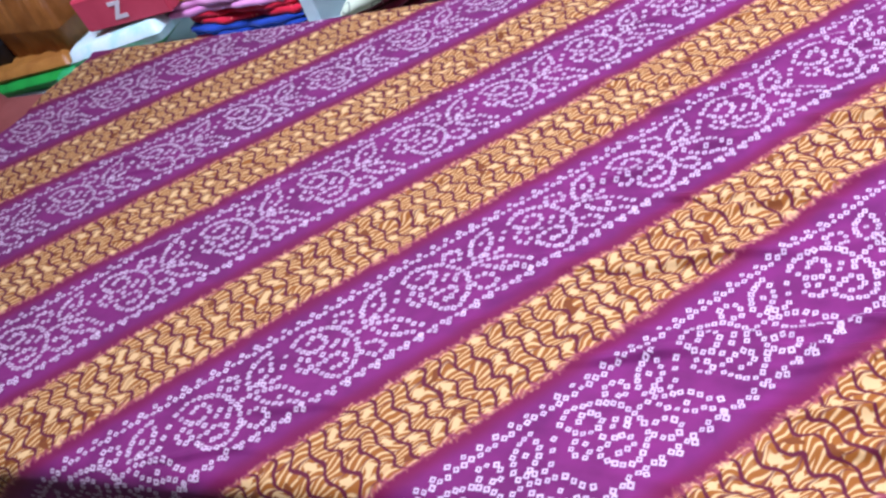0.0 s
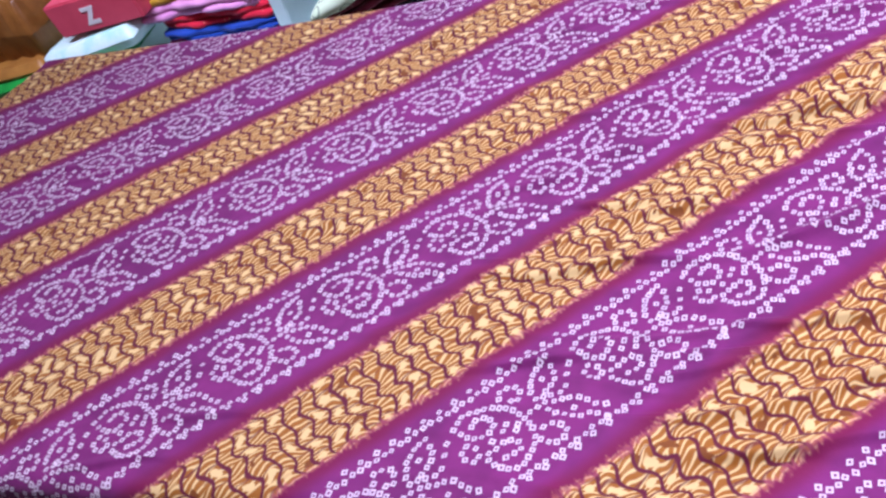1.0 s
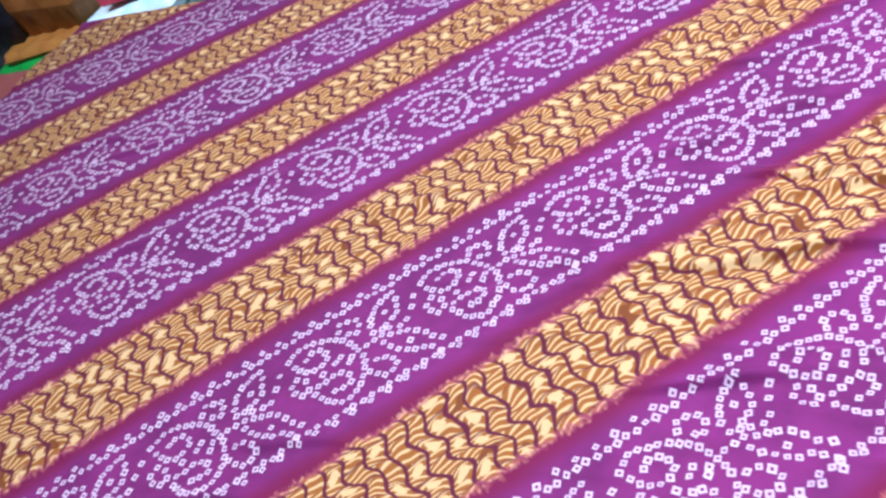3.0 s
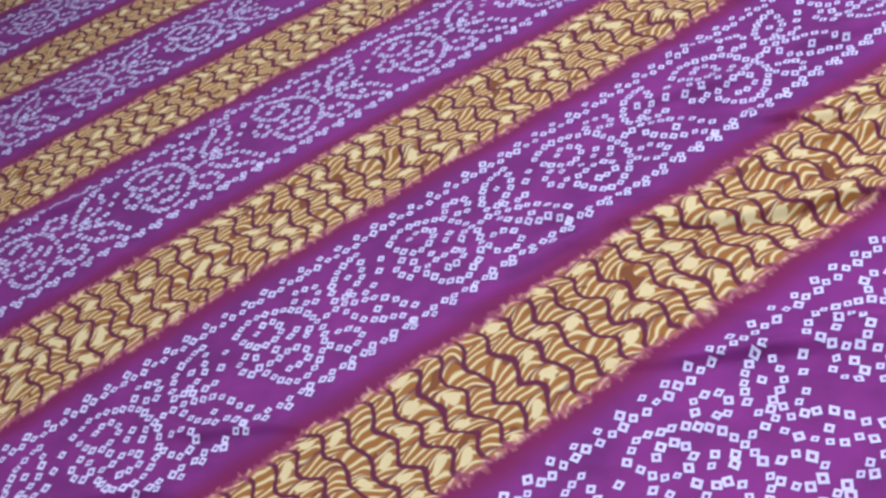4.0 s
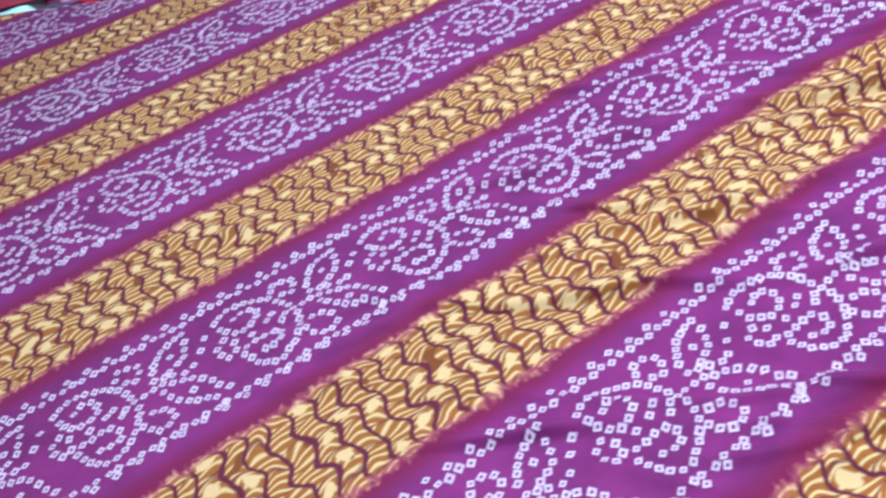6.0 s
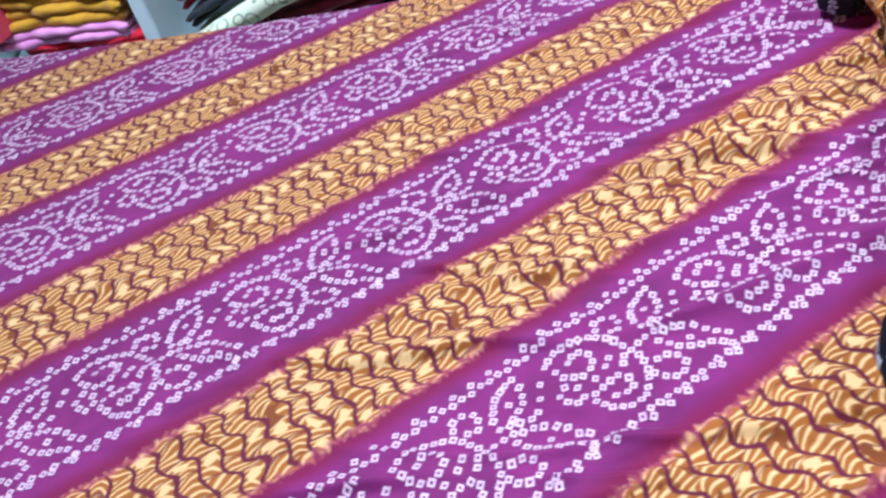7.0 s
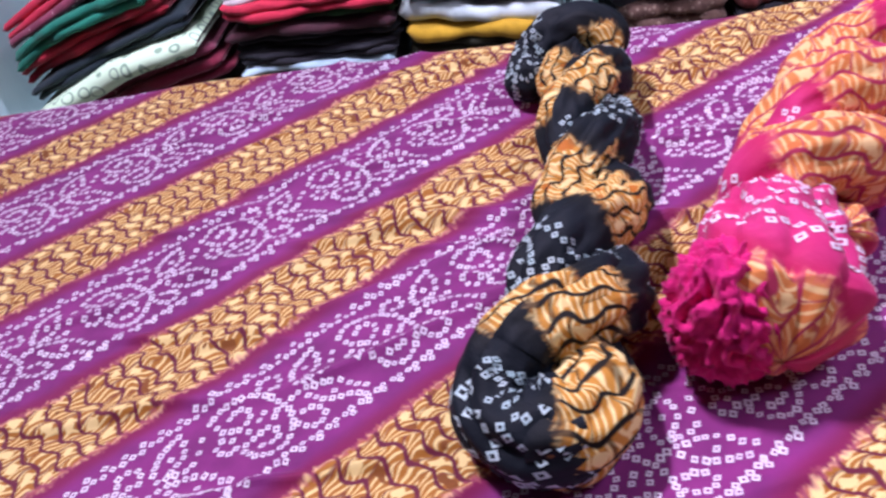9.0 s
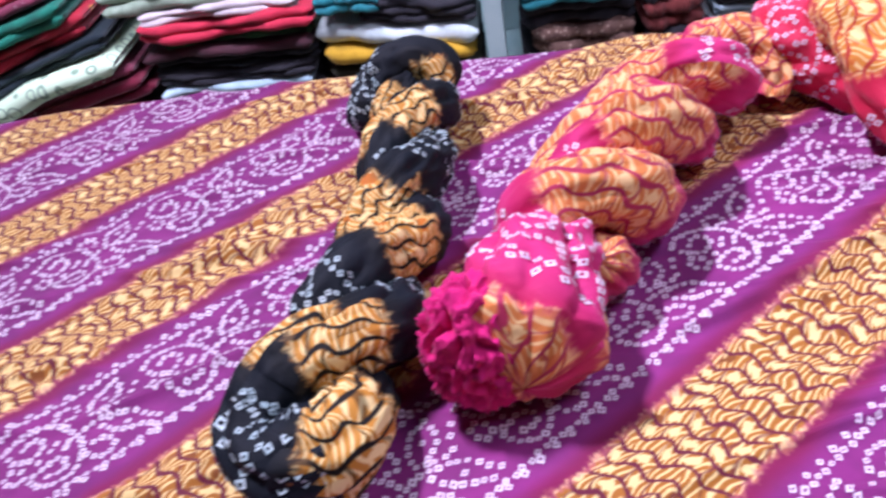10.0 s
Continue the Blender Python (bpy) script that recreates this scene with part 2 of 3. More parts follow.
# folds: middle x, middle y, half length, height, width, slope
FOLDS = ((0.02, 0.437, 0.115, 0.0048, 0.0065, 0.02), (0.17, 0.568, 0.12, 0.0046, 0.0065, -0.03), (0.06, 0.482, 0.07, 0.003, 0.005, -0.05),
         (0.25, 0.492, 0.07, 0.004, 0.006, 0.0), (0.10, 0.352, 0.08, 0.0036, 0.006, 0.03), (0.19, 0.385, 0.09, 0.004, 0.006, -0.06),
         (0.27, 0.62, 0.08, 0.0036, 0.006, 0.1), (0.05, 0.505, 0.06, 0.0022, 0.004, 0.1), (-0.12, 0.44, 0.07, 0.0022, 0.005, 0.05),
         (0.14, 0.30, 0.10, 0.0045, 0.007, 0.08), (0.22, 0.34, 0.07, 0.0035, 0.005, -0.04), (0.5, 0.45, 0.09, 0.004, 0.007, 0.25),
         (0.33, 0.72, 0.12, 0.0042, 0.008, 0.12), (0.10, 0.76, 0.12, 0.0028, 0.007, 0.05), (0.56, 0.38, 0.09, 0.0035, 0.006, 0.1),
         (0.15, 0.665, 0.08, 0.0028, 0.006, 0.1), (-0.02, 0.36, 0.06, 0.002, 0.004, -0.05), (0.62, 0.52, 0.08, 0.003, 0.006, 0.3))


def crease_set():
    """Many shallow creases that run mostly along the counter, denser towards its worn right half."""
    g = random.Random(11)
    out = []
    while len(out) < 120:
        x, y = g.uniform(-0.6, 0.95), g.uniform(0.25, 0.83)
        if g.random() < 0.25 + 0.75 / (1 + math.exp(-(x - 0.0) * 12)):
            out.append((x, y, g.uniform(0.025, 0.085), g.uniform(0.0014, 0.0036), g.uniform(0.0028, 0.006), g.gauss(0.06, 0.16)))
    return out


CREASES = crease_set()


def cloth_height(x, y):
    z = 0.0 * x
    for cx, cy, half, hgt, wid, slope in (*FOLDS, *CREASES):
        line = cy + slope * (x - cx) + 0.004 * np.sin((x - cx) * 55.0)
        along = np.clip(1 - ((x - cx) / half) ** 2, 0, 1)
        off = (y - line) / wid
        z = z + 1.08 * hgt * along * np.exp(-np.where(off < 0, off * off * 3.2, off * off * 0.5))
    amp = 0.35 + 0.65 / (1 + np.exp(-(x - 0.02) * 14))
    ripple = np.sin(y * 165 + 2.2 * np.sin(x * 9 + 1) + x * 14) * np.sin(y * 61 - x * 23 + 1.2 * np.sin(y * 17))
    ripple2 = np.sin(y * 290 + 3 * np.sin(x * 13) - x * 25) * np.sin(x * 31 + y * 43)
    z = z + amp * (0.0011 * ripple + 0.0005 * ripple2) + 0.0025 * np.sin(x * 7 + 1) * np.sin(y * 9)
    pleat = (1 - np.abs(np.sin(y * 62 + 1.7 * np.sin(x * 6 + y * 5) + 0.8 * np.sin(x * 17)))) ** 4 * np.clip(np.sin(x * 11 + y * 23 + 2 * np.sin(y * 31)) * 1.4 - 0.25, 0, 1)
    pleat2 = (1 - np.abs(np.sin(y * 118 + 2.1 * np.sin(x * 8 - y * 7 + 2) + 1.1 * np.sin(x * 21)))) ** 3 * np.clip(np.sin(x * 17 - y * 19 + 2 * np.sin(y * 23 + 1)) * 1.5 - 0.35, 0, 1)
    z = z + amp * amp * (0.0072 * pleat + 0.0046 * pleat2)
    return z + 0.004


CLOTH_X1, CLOTH_Y0, CLOTH_Y1, CLOTH_NX, CLOTH_NY = 1.05, 0.02, 1.02, 372, 640


def left_edge(s):
    return -0.703 + 0.29 * (s - 0.88) + 0.004 * np.sin(s * 60)


def near_edge(x):
    return 0.268 - 0.073 * x


def cloth_point(a, s, lift=0.0):
    """A place on the lying cloth; s runs from the counter's near edge to its far one, and on down both sides."""
    near, far = near_edge(a), far_edge(a)
    r = 0.014
    over, under = np.maximum(s - far, 0.0), np.maximum(near - s, 0.0)
    past = np.maximum(over, under)
    side = np.where(over > 0, 1.0, -1.0)
    bend = np.clip(past / r, 0, math.pi / 2)
    y = np.clip(s, near, far) + side * (r + lift) * np.sin(bend)
    z = cloth_height(a, np.clip(s, near, far)) - (r + lift) * (1 - np.cos(bend)) - np.maximum(past - r * math.pi / 2, 0)
    y = y + side * np.where(past > 0.03, 0.006 * np.sin(a * 40 + 2 * np.sin(a * 13)) * np.clip((past - 0.03) / 0.1, 0, 1), 0)
    return np.stack([a, y, z + lift], -1)


def spread_cloth():
    thing = tagged(new("printed_cloth"), "purple and gold printed cotton cloth spread creased over a counter", "cloth")
    a, s = np.meshgrid(np.linspace(0, 1, CLOTH_NX), np.linspace(CLOTH_Y0, CLOTH_Y1, CLOTH_NY), indexing="ij")
    lo = left_edge(s)
    a = lo + (CLOTH_X1 - lo) * a
    px, py = warp(a, s)
    verts = cloth_point(a, s).reshape(-1, 3)
    f = [(q[0], q[1], q[2], q[3]) for q in grid_faces(CLOTH_NX, CLOTH_NY)]
    mesh_ob("sheet", verts.tolist(), f, PURPLE, thing, np.stack([px, py], -1).reshape(-1, 2))
    cells = [(PITCH * (j + SHEAR * i), BAND * i) for i in range(-7, 7) for j in range(-22, 30)]
    def inside(c):
        x, s2 = unwarp(c[:, 0], c[:, 1])
        qx, qy = warp(x, s2)
        good = (np.abs(qx - c[:, 0]) < 1e-4) & (np.abs(qy - c[:, 1]) < 1e-4)
        return good & (x > left_edge(s2) + 0.004) & (x < 0.95) & (s2 > 0.06) & (s2 < 0.93)
    def place(c):
        x, s2 = unwarp(c[:, 0], c[:, 1])
        return cloth_point(x, s2, 0.00045)
    print_dots(cells, place, WHITE_PRINT, thing, "printed_dots", inside)


spread_cloth()


# ---- twisted hanks of cloth ----
class Tube:
    """A soft, creased tube of cloth along a line of points."""

    def __init__(self, pts, radii, crease=0.0022, seed=0.0):
        self.p = np.array([tuple(q) for q in pts])
        self.r = np.array(radii)
        d = np.gradient(self.p, axis=0)
        d /= np.linalg.norm(d, axis=1)[:, None]
        up = np.array([0.0, 0.0, 1.0])
        nrm = []
        last = np.cross(d[0], up)
        for q in d:
            last = last - q * (last @ q)
            last /= np.linalg.norm(last)
            nrm.append(last)
        self.n = np.array(nrm)
        self.b = np.cross(d, self.n)
        self.len = np.concatenate([[0], np.cumsum(np.linalg.norm(np.diff(self.p, axis=0), axis=1))])
        self.mean = float(self.r.mean())
        self.crease, self.seed = crease, seed

    def at(self, l, th, lift=0.0):
        cols = [np.interp(l, self.len, q) for q in (*self.p.T, *self.n.T, *self.b.T, self.r)]
        c, n, b, r = np.stack(cols[0:3], -1), np.stack(cols[3:6], -1), np.stack(cols[6:9], -1), cols[9]
        s = self.seed
        w = np.sin(th * 5 + l * 60 + s) * np.sin(l * 130 + th * 2 + s * 2) + 0.7 * np.sin(th * 9 - l * 95 + s * 3 + 2 * np.sin(l * 70)) + 0.6 * np.sin(th * 3 + l * 210 + s)
        pleat = (1 - np.abs(np.sin(th * 2.5 + 1.3 * np.sin(l * 38 + s) + s))) ** 3 + 0.7 * (1 - np.abs(np.sin(th * 4.5 - 1.1 * np.sin(l * 55 + 2 * s) + 2 * s))) ** 4
        r = r + self.crease * (0.45 * w - 1.15 * pleat) + lift
        return c + n * (r * np.cos(th))[..., None] + b * (r * np.sin(th))[..., None]


def tube_part(name, tube, material, parent, angle, off, nl, nt, dots=None, dot_name="printed_dots", pull=1.0):
    """The tube as a mesh with its print turned by angle (degrees) against its length and gathered by pull, and its dots."""
    l, th = np.meshgrid(np.linspace(0, tube.len[-1], nl), np.linspace(-math.pi, math.pi, nt + 1), indexing="ij")
    ca, sa = math.cos(radians(angle)), math.sin(radians(angle))
    q = th * tube.mean
    uv = np.stack([ca * pull * l - sa * q + off[0], sa * pull * l + ca * q + off[1]], -1).reshape(-1, 2)
    verts = tube.at(l, th).reshape(-1, 3)
    faces = [tuple(reversed(f)) for f in grid_faces(nl, nt + 1)]
    body = mesh_ob(name, verts.tolist(), faces, material, parent, uv)
    if dots:
        def back(c):
            x, y = c[:, 0] - off[0], c[:, 1] - off[1]
            return (ca * x + sa * y) / pull, (-sa * x + ca * y) / tube.mean
        def keep(c):
            a, t2 = back(c)
            return (a > 0.004) & (a < tube.len[-1] - 0.004) & (np.abs(t2) < math.pi - 0.1)
        def place(c):
            a, t2 = back(c)
            return tube.at(a, t2, 0.0006)
        cells = [(PITCH * (j + SHEAR * i), BAND * i) for i in range(-4, 5) for j in range(-16, 16)]
        print_dots(cells, place, dots, body, dot_name, keep, size=0.00172, seed=5)
    return body


def helix(axis, radius, start_angle, turns, n, side, grow=None, flat=1.0):
    """Points that wind round an axis line."""
    pts = spline(axis, n)
    out = []
    for k, q in enumerate(pts):
        d = (pts[min(k + 1, n - 1)] - pts[max(k - 1, 0)]).normalized()
        s = d.cross(Vector((0, 0, 1))).normalized()
        u = s.cross(d)
        a = radians(start_angle) + turns * 2 * math.pi * k / (n - 1) + side * math.pi
        rr = radius * (grow(k / (n - 1)) if grow else 1.0)
        out.append(q + s * (rr * math.cos(a)) + u * (rr * flat * math.sin(a)))
    return out


def anchored(tube, angle, place, phase, pull=1.0):
    """The print's offset that puts a stripe phase (0 plain, 0.5 golden) at a distance along the tube."""
    return 0.02, phase * BAND - math.sin(radians(angle)) * place * pull


def ends(radii, count, least):
    """Tapers the two ends of a tube."""
    for k in range(count):
        f = least + (1 - least) * math.sqrt(k / count)
        radii[k] *= f
        radii[-1 - k] *= f
    return radii


def black_hank():
    thing = tagged(new("cloth_hank"), "black and gold dotted cotton wrap twisted into a hank", "twisted cloth")
    axis = [(0.262, 0.395, 0.032), (0.282, 0.445, 0.033), (0.302, 0.51, 0.031), (0.312, 0.575, 0.032), (0.322, 0.645, 0.035), (0.328, 0.705, 0.034)]
    n = 100
    thin = lambda f: 1.0 - 0.28 * min(1.0, f * 2.2)
    left = helix(axis, 0.0200, 180, -2.2, n, 0, thin, 0.75)
    right = helix(axis, 0.0200, 180, -2.2, n, 1, thin, 0.75)
    low = [(0.2385, 0.397, 0.030), (0.2375, 0.385, 0.028), (0.2445, 0.375, 0.0265), (0.2580, 0.370, 0.0262), (0.271, 0.373, 0.027)]
    rise = [(0.2500, 0.372, 0.0262), (0.2640, 0.370, 0.0265), (0.2760, 0.374, 0.028), (0.2815, 0.382, 0.030)]
    a = list(reversed(left[3:])) + spline(low, 20)
    b = spline(rise, 18) + right[3:]
    ra = [0.0205 + 0.0036 * math.exp(-((1 - k / (len(a) - 1)) / 0.3) ** 2) + 0.0010 * math.sin(k * 0.35) for k in range(len(a))]
    rb = [0.0205 + 0.0036 * math.exp(-((k / (len(b) - 1)) / 0.3) ** 2) + 0.0010 * math.sin(k * 0.31) for k in range(len(b))]
    for k in range(8):
        ra[k] *= 0.5 + 0.5 * k / 8
        rb[-1 - k] *= 0.5 + 0.5 * k / 8
    ta, tb = Tube(a, ra, 0.0028, 1.3), Tube(b, rb, 0.0025, 2.3)
    tube_part("twist", ta, BLACK, thing, 82, (0.062, anchored(ta, 82, ta.len[-1] - 0.098, 0.46, 1.15)[1]), 300, 56, WHITE_ON_BLACK, pull=1.15)
    tube_part("twist", tb, BLACK, thing, 78, anchored(tb, 78, 0.028, 0.46, 1.17), 300, 56, WHITE_ON_BLACK, pull=1.17)
    knot = spline([(0.345, 0.690, 0.034), (0.345, 0.712, 0.046), (0.331, 0.722, 0.052), (0.311, 0.727, 0.044), (0.294, 0.721, 0.030), (0.287, 0.706, 0.023), (0.289, 0.69, 0.019)], 60)
    tail = Tube(knot, ends([0.0145 + 0.0075 * math.sin(math.pi * (0.15 + 0.8 * k / 59)) for k in range(60)], 8, 0.03), 0.0022, 4.1)
    tube_part("tail", tail, BLACK, thing, 50, anchored(tail, 50, 0.10, 0.0), 140, 36, WHITE_ON_BLACK)


def ruffle(parent):
    """Gathered crochet edging bunched into a rosette."""
    verts, faces, nu, nv = [], [], 150, 70
    for i in range(nu):
        for j in range(nv):
            a, b = 2 * math.pi * i / nu, math.pi * j / (nv - 1)
            d = Vector((math.sin(b) * math.cos(a), math.sin(b) * math.sin(a), math.cos(b)))
            e = d + 0.25 * Vector((noise.noise(d * 2.6), noise.noise(d * 2.6 + Vector((5, 0, 0))), noise.noise(d * 2.6 + Vector((0, 5, 0)))))
            f = 0.004 - 0.011 * abs(noise.noise(e * 3.4)) ** 0.8 + 0.003 * noise.noise(e * 5.5) - 0.0035 * abs(noise.noise(e * 9.0))
            q = Vector((d.x * 0.027, d.y * 0.027, d.z * 0.036)) + d * f
            verts.append((q.x + 0.348, q.y + 0.412, q.z + 0.044))
    faces = grid_faces(nu, nv)
    faces += [((nu - 1) * nv + j, j, j + 1, (nu - 1) * nv + j + 1) for j in range(nv - 1)]
    return mesh_ob("crochet_edging", verts, faces, plain("pink_crochet", "e0247c", "c41868", 90.0, 0.85, 0.1, 0.0016, 420.0), parent, label="bunched hot-pink crochet edging")


def pink_hank():
    thing = tagged(new("cloth_hank"), "hot-pink and gold dotted cotton hank with a bunched crochet edge", "twisted cloth")
    axis = [(0.398, 0.462, 0.040), (0.422, 0.508, 0.043), (0.460, 0.562, 0.043), (0.506, 0.618, 0.040), (0.546, 0.662, 0.036)]
    n = 80
    for side, start_l in ((0, 0.0), (1, 0.3)):
        line = helix(axis, 0.0225, 205, -1.75, n, side)
        r = ends([0.0260 + 0.003 * math.sin(k * 0.3 + side * 2) - 0.005 * (k / n) for k in range(n)], 10, 0.02)
        tube = Tube(line, r, 0.0022, 2.0 + side)
        tube_part("twist", tube, PINK, thing, 72, anchored(tube, 72, tube.len[-1] * (0.46 if side else 0.18), 0.48), 220, 56, WHITE_PRINT)
    ball = spline([(0.404, 0.495, 0.040), (0.387, 0.460, 0.045), (0.374, 0.425, 0.043), (0.366, 0.385, 0.035)], 70)
    rb = ends([0.021 + 0.0195 * math.sin(math.pi * (0.0 + 0.64 * (k / 69))) for k in range(70)], 12, 0.03)
    tube = Tube(ball, rb, 0.0048, 3.4)
    tube_part("wrapped_end", tube, PINK, thing, 66, anchored(tube, 66, 0.112, 0.5), 170, 72, WHITE_PRINT)
    ruffle(thing)
    flap = spline([(0.506, 0.646, 0.040), (0.543, 0.670, 0.050), (0.574, 0.674, 0.044), (0.587, 0.655, 0.026), (0.578, 0.640, 0.014)], 50)
    tube_part("tail", Tube(flap, [0.008 + 0.012 * math.sin(math.pi * (0.2 + 0.7 * k / 49)) for k in range(50)], 0.003, 5.2), PINK, thing, 25, (0.0, 0.06), 110, 36, WHITE_PRINT)


def red_hank():
    thing = tagged(new("cloth_hank"), "coral-red and gold dotted cotton wrap twisted into a hank", "twisted cloth")
    axis = [(0.618, 0.715, 0.046), (0.638, 0.645, 0.050), (0.660, 0.58, 0.050), (0.688, 0.51, 0.048), (0.718, 0.44, 0.044)]
    n = 80
    for side in (0, 1):
        line = helix(axis, 0.020, 40, -1.3, n, side)
        r = ends([0.030 + 0.003 * math.sin(k * 0.3 + side * 2) for k in range(n)], 10, 0.02)
        tube_part("twist", Tube(line, r, 0.0030, 6.0 + side), RED, thing, 65, (0.05, -0.045 + 0.03 * side), 190, 52, WHITE_PRINT)


black_hank()
pink_hank()
red_hank()


# ---- counter, floor and room ----
WOOD = plain("counter_board", "8a6a4a", "6e5238", 12.0, 0.5)
PAINT = plain("wall_paint", "d8d6cc", "cfcdc4", 3.0, 0.8)
FLOOR = plain("floor_tile", "8c8478", "7d766c", 4.0, 0.4)
PANEL = plain("shelf_board", "d2ecea", "c2e2e2", 9.0, 0.45)
counter = tagged(new("counter"), "low wooden shop counter under the spread cloth", "counter")
counter.matrix_world = pose(0, 0.830, 0, 0, 0, -4.17)
part("top", box_bm(-0.72, -0.562, -0.034, 1.3, 0.0, -0.012), WOOD, counter)
part("side_leaf", box_bm(-1.6, -0.562, -0.034, -0.722, -0.072, -0.004), WOOD, counter)
part("front_panel", box_bm(-1.55, -0.53, -0.80, 1.25, -0.50, -0.036), WOOD, counter)
part("back_panel", box_bm(-1.55, -0.14, -0.80, 1.25, -0.11, -0.036), WOOD, counter)
for nm, q in (("floor", (-3.2, -2.6, -0.86, 3.2, 2.3, -0.802)), ("ceiling", (-3.2, -2.6, 3.2, 3.2, 2.3, 3.26)), ("wall_north", (-3.2, 2.24, -0.80, 3.2, 2.3, 3.198)),
              ("wall_south", (-3.2, -2.6, -0.80, 3.2, -2.54, 3.198)), ("wall_east", (3.14, -2.53, -0.80, 3.2, 2.23, 3.198)), ("wall_west", (-3.2, -2.53, -0.80, -3.14, 2.23, 3.198))):
    tagged(part(nm, box_bm(*q, bevel=0), FLOOR if nm == "floor" else PAINT, None), "plain %s of the shop" % nm.split("_")[0], nm.split("_")[0], kind="structure")

# ---- wall shelf with folded garments ----
SHELF = pose(0, 1.64, 0, 0, 0, -4.9)
BOARD_Z = -0.50
shelf = tagged(new("wall_shelf"), "pale painted wall shelf with upright dividers, full of folded clothes", "shelf")
shelf.matrix_world = SHELF
part("shelf_board", box_bm(-2.3, -0.02, BOARD_Z - 0.022, 2.0, 0.42, BOARD_Z), PANEL, shelf)
part("back_board", box_bm(-2.3, 0.42, -0.78, 2.0, 0.435, 0.80), PANEL, shelf)
part("top_board", box_bm(-2.3, -0.02, 0.80, 2.0, 0.42, 0.822), PANEL, shelf)
for x, front in ((-0.833, 0.05), (0.455, -0.02), (1.65, -0.02), (-2.15, -0.02)):
    part("divider", box_bm(x - 0.018, front, BOARD_Z + 0.001, x + 0.018, 0.418, 0.799), PANEL, shelf)


def fabric(name, code, code2=None, scale=25.0, marks=None, mark_scale=60.0, mark_size=0.3):
    """Garment cloth; marks: colour of small scattered prints or sequins."""
    m, t, b = start(name, 0.85, 0.15)
    co = t.nodes.new("ShaderNodeTexCoord").outputs["Object"]
    blot = noise_val(t, co, scale, 4.0, 0.6)
    col = mix(t, blot.step(0.35, 0.7), rgb(code), rgb(code2 or code))
    if marks:
        v = t.nodes.new("ShaderNodeTexVoronoi")
        v.inputs["Scale"].default_value = mark_scale
        t.links.new(co, v.inputs["Vector"])
        col = mix(t, Val(t, v.outputs["Distance"]).step(mark_size, mark_size * 0.7), col, rgb(marks))
    t.links.new(col, b.inputs["Base Color"])
    bump(t, blot * 2.0 + noise_val(t, co, 700.0, 2.0) * 0.4, 0.7, 0.0012, b)
    return m


def ringed(name, code, ring):
    m, t, b = start(name, 0.85, 0.15)
    co = t.nodes.new("ShaderNodeTexCoord").outputs["Object"]
    v = t.nodes.new("ShaderNodeTexVoronoi")
    v.inputs["Scale"].default_value, v.inputs["Randomness"].default_value = 26.0, 0.35
    t.links.new(co, v.inputs["Vector"])
    d = Val(t, v.outputs["Distance"])
    col = mix(t, (d - 0.34).mag().step(0.07, 0.03), rgb(code), rgb(ring))
    t.links.new(col, b.inputs["Base Color"])
    bump(t, noise_val(t, co, 60.0, 4.0), 0.7, 0.0015, b)
    return m


def folded_garment(label, material, x0, x1, z0, thick, tilt=0.0, sag=0.0, front=0.0, depth=0.30, layers=2, seed=0, name="folded_garment"):
    """A folded garment: soft layers with a rounded front fold, tilted and sagging with the pile."""
    w = x1 - x0
    nx, g = 30, random.Random(seed)
    thing = tagged(new(name), label, "folded clothes", "garments on the shelf")
    thing.matrix_world = SHELF
    one = thick / layers
    ph, ph2 = g.uniform(0, 6), g.uniform(0, 6)
    for k in range(layers):
        ins, out = g.uniform(0, 0.006), g.uniform(-0.004, 0.004)
        ring = [(front + out + (0.5 - 0.5 * math.cos(radians(a))) * one, one * (0.5 + 0.49 * math.sin(radians(a)))) for a in range(-80, 81, 20)]
        ring += [(front + depth * 0.5, one * 0.99), (front + depth, one * 0.97), (front + depth, 0.0), (front + depth * 0.5, 0.0)]
        nr = len(ring)
        verts = []
        for i in range(nx):
            f = i / (nx - 1)
            e = min(f, 1 - f) * w
            close = math.sqrt(max(0.0, 1 - (1 - min(1, e / (one * 0.8))) ** 2)) if e < one * 0.8 else 1.0
            lift = tilt * (f - 0.5) * w - sag * (1 - f) ** 2.5 + 0.004 * math.sin(f * 7 + ph)
            for y, z in ring:
                zz = (k + 0.5) * one + (z - one / 2) * (0.25 + 0.75 * close) * (1 + 0.14 * math.sin(f * 9 + ph2 + k) + 0.06 * math.sin(f * 23 + ph))
                yy = y + (0.008 * math.sin(f * 11 + ph + k * 1.3) + 0.003 * math.sin(f * 31 + ph2 + k)) * (1 if y < front + depth * 0.4 else 0) + (1 - close) * 0.012
                verts.append((x0 + ins + f * (w - 2 * ins), yy, z0 + lift + zz))
        faces = [tuple(reversed(q)) for q in grid_faces(nx, nr, True)]
        faces.append(tuple(range(nr)))
        faces.append(tuple(reversed(range((nx - 1) * nr, nx * nr))))
        mesh_ob("fold", verts, faces, material, thing)
    return thing


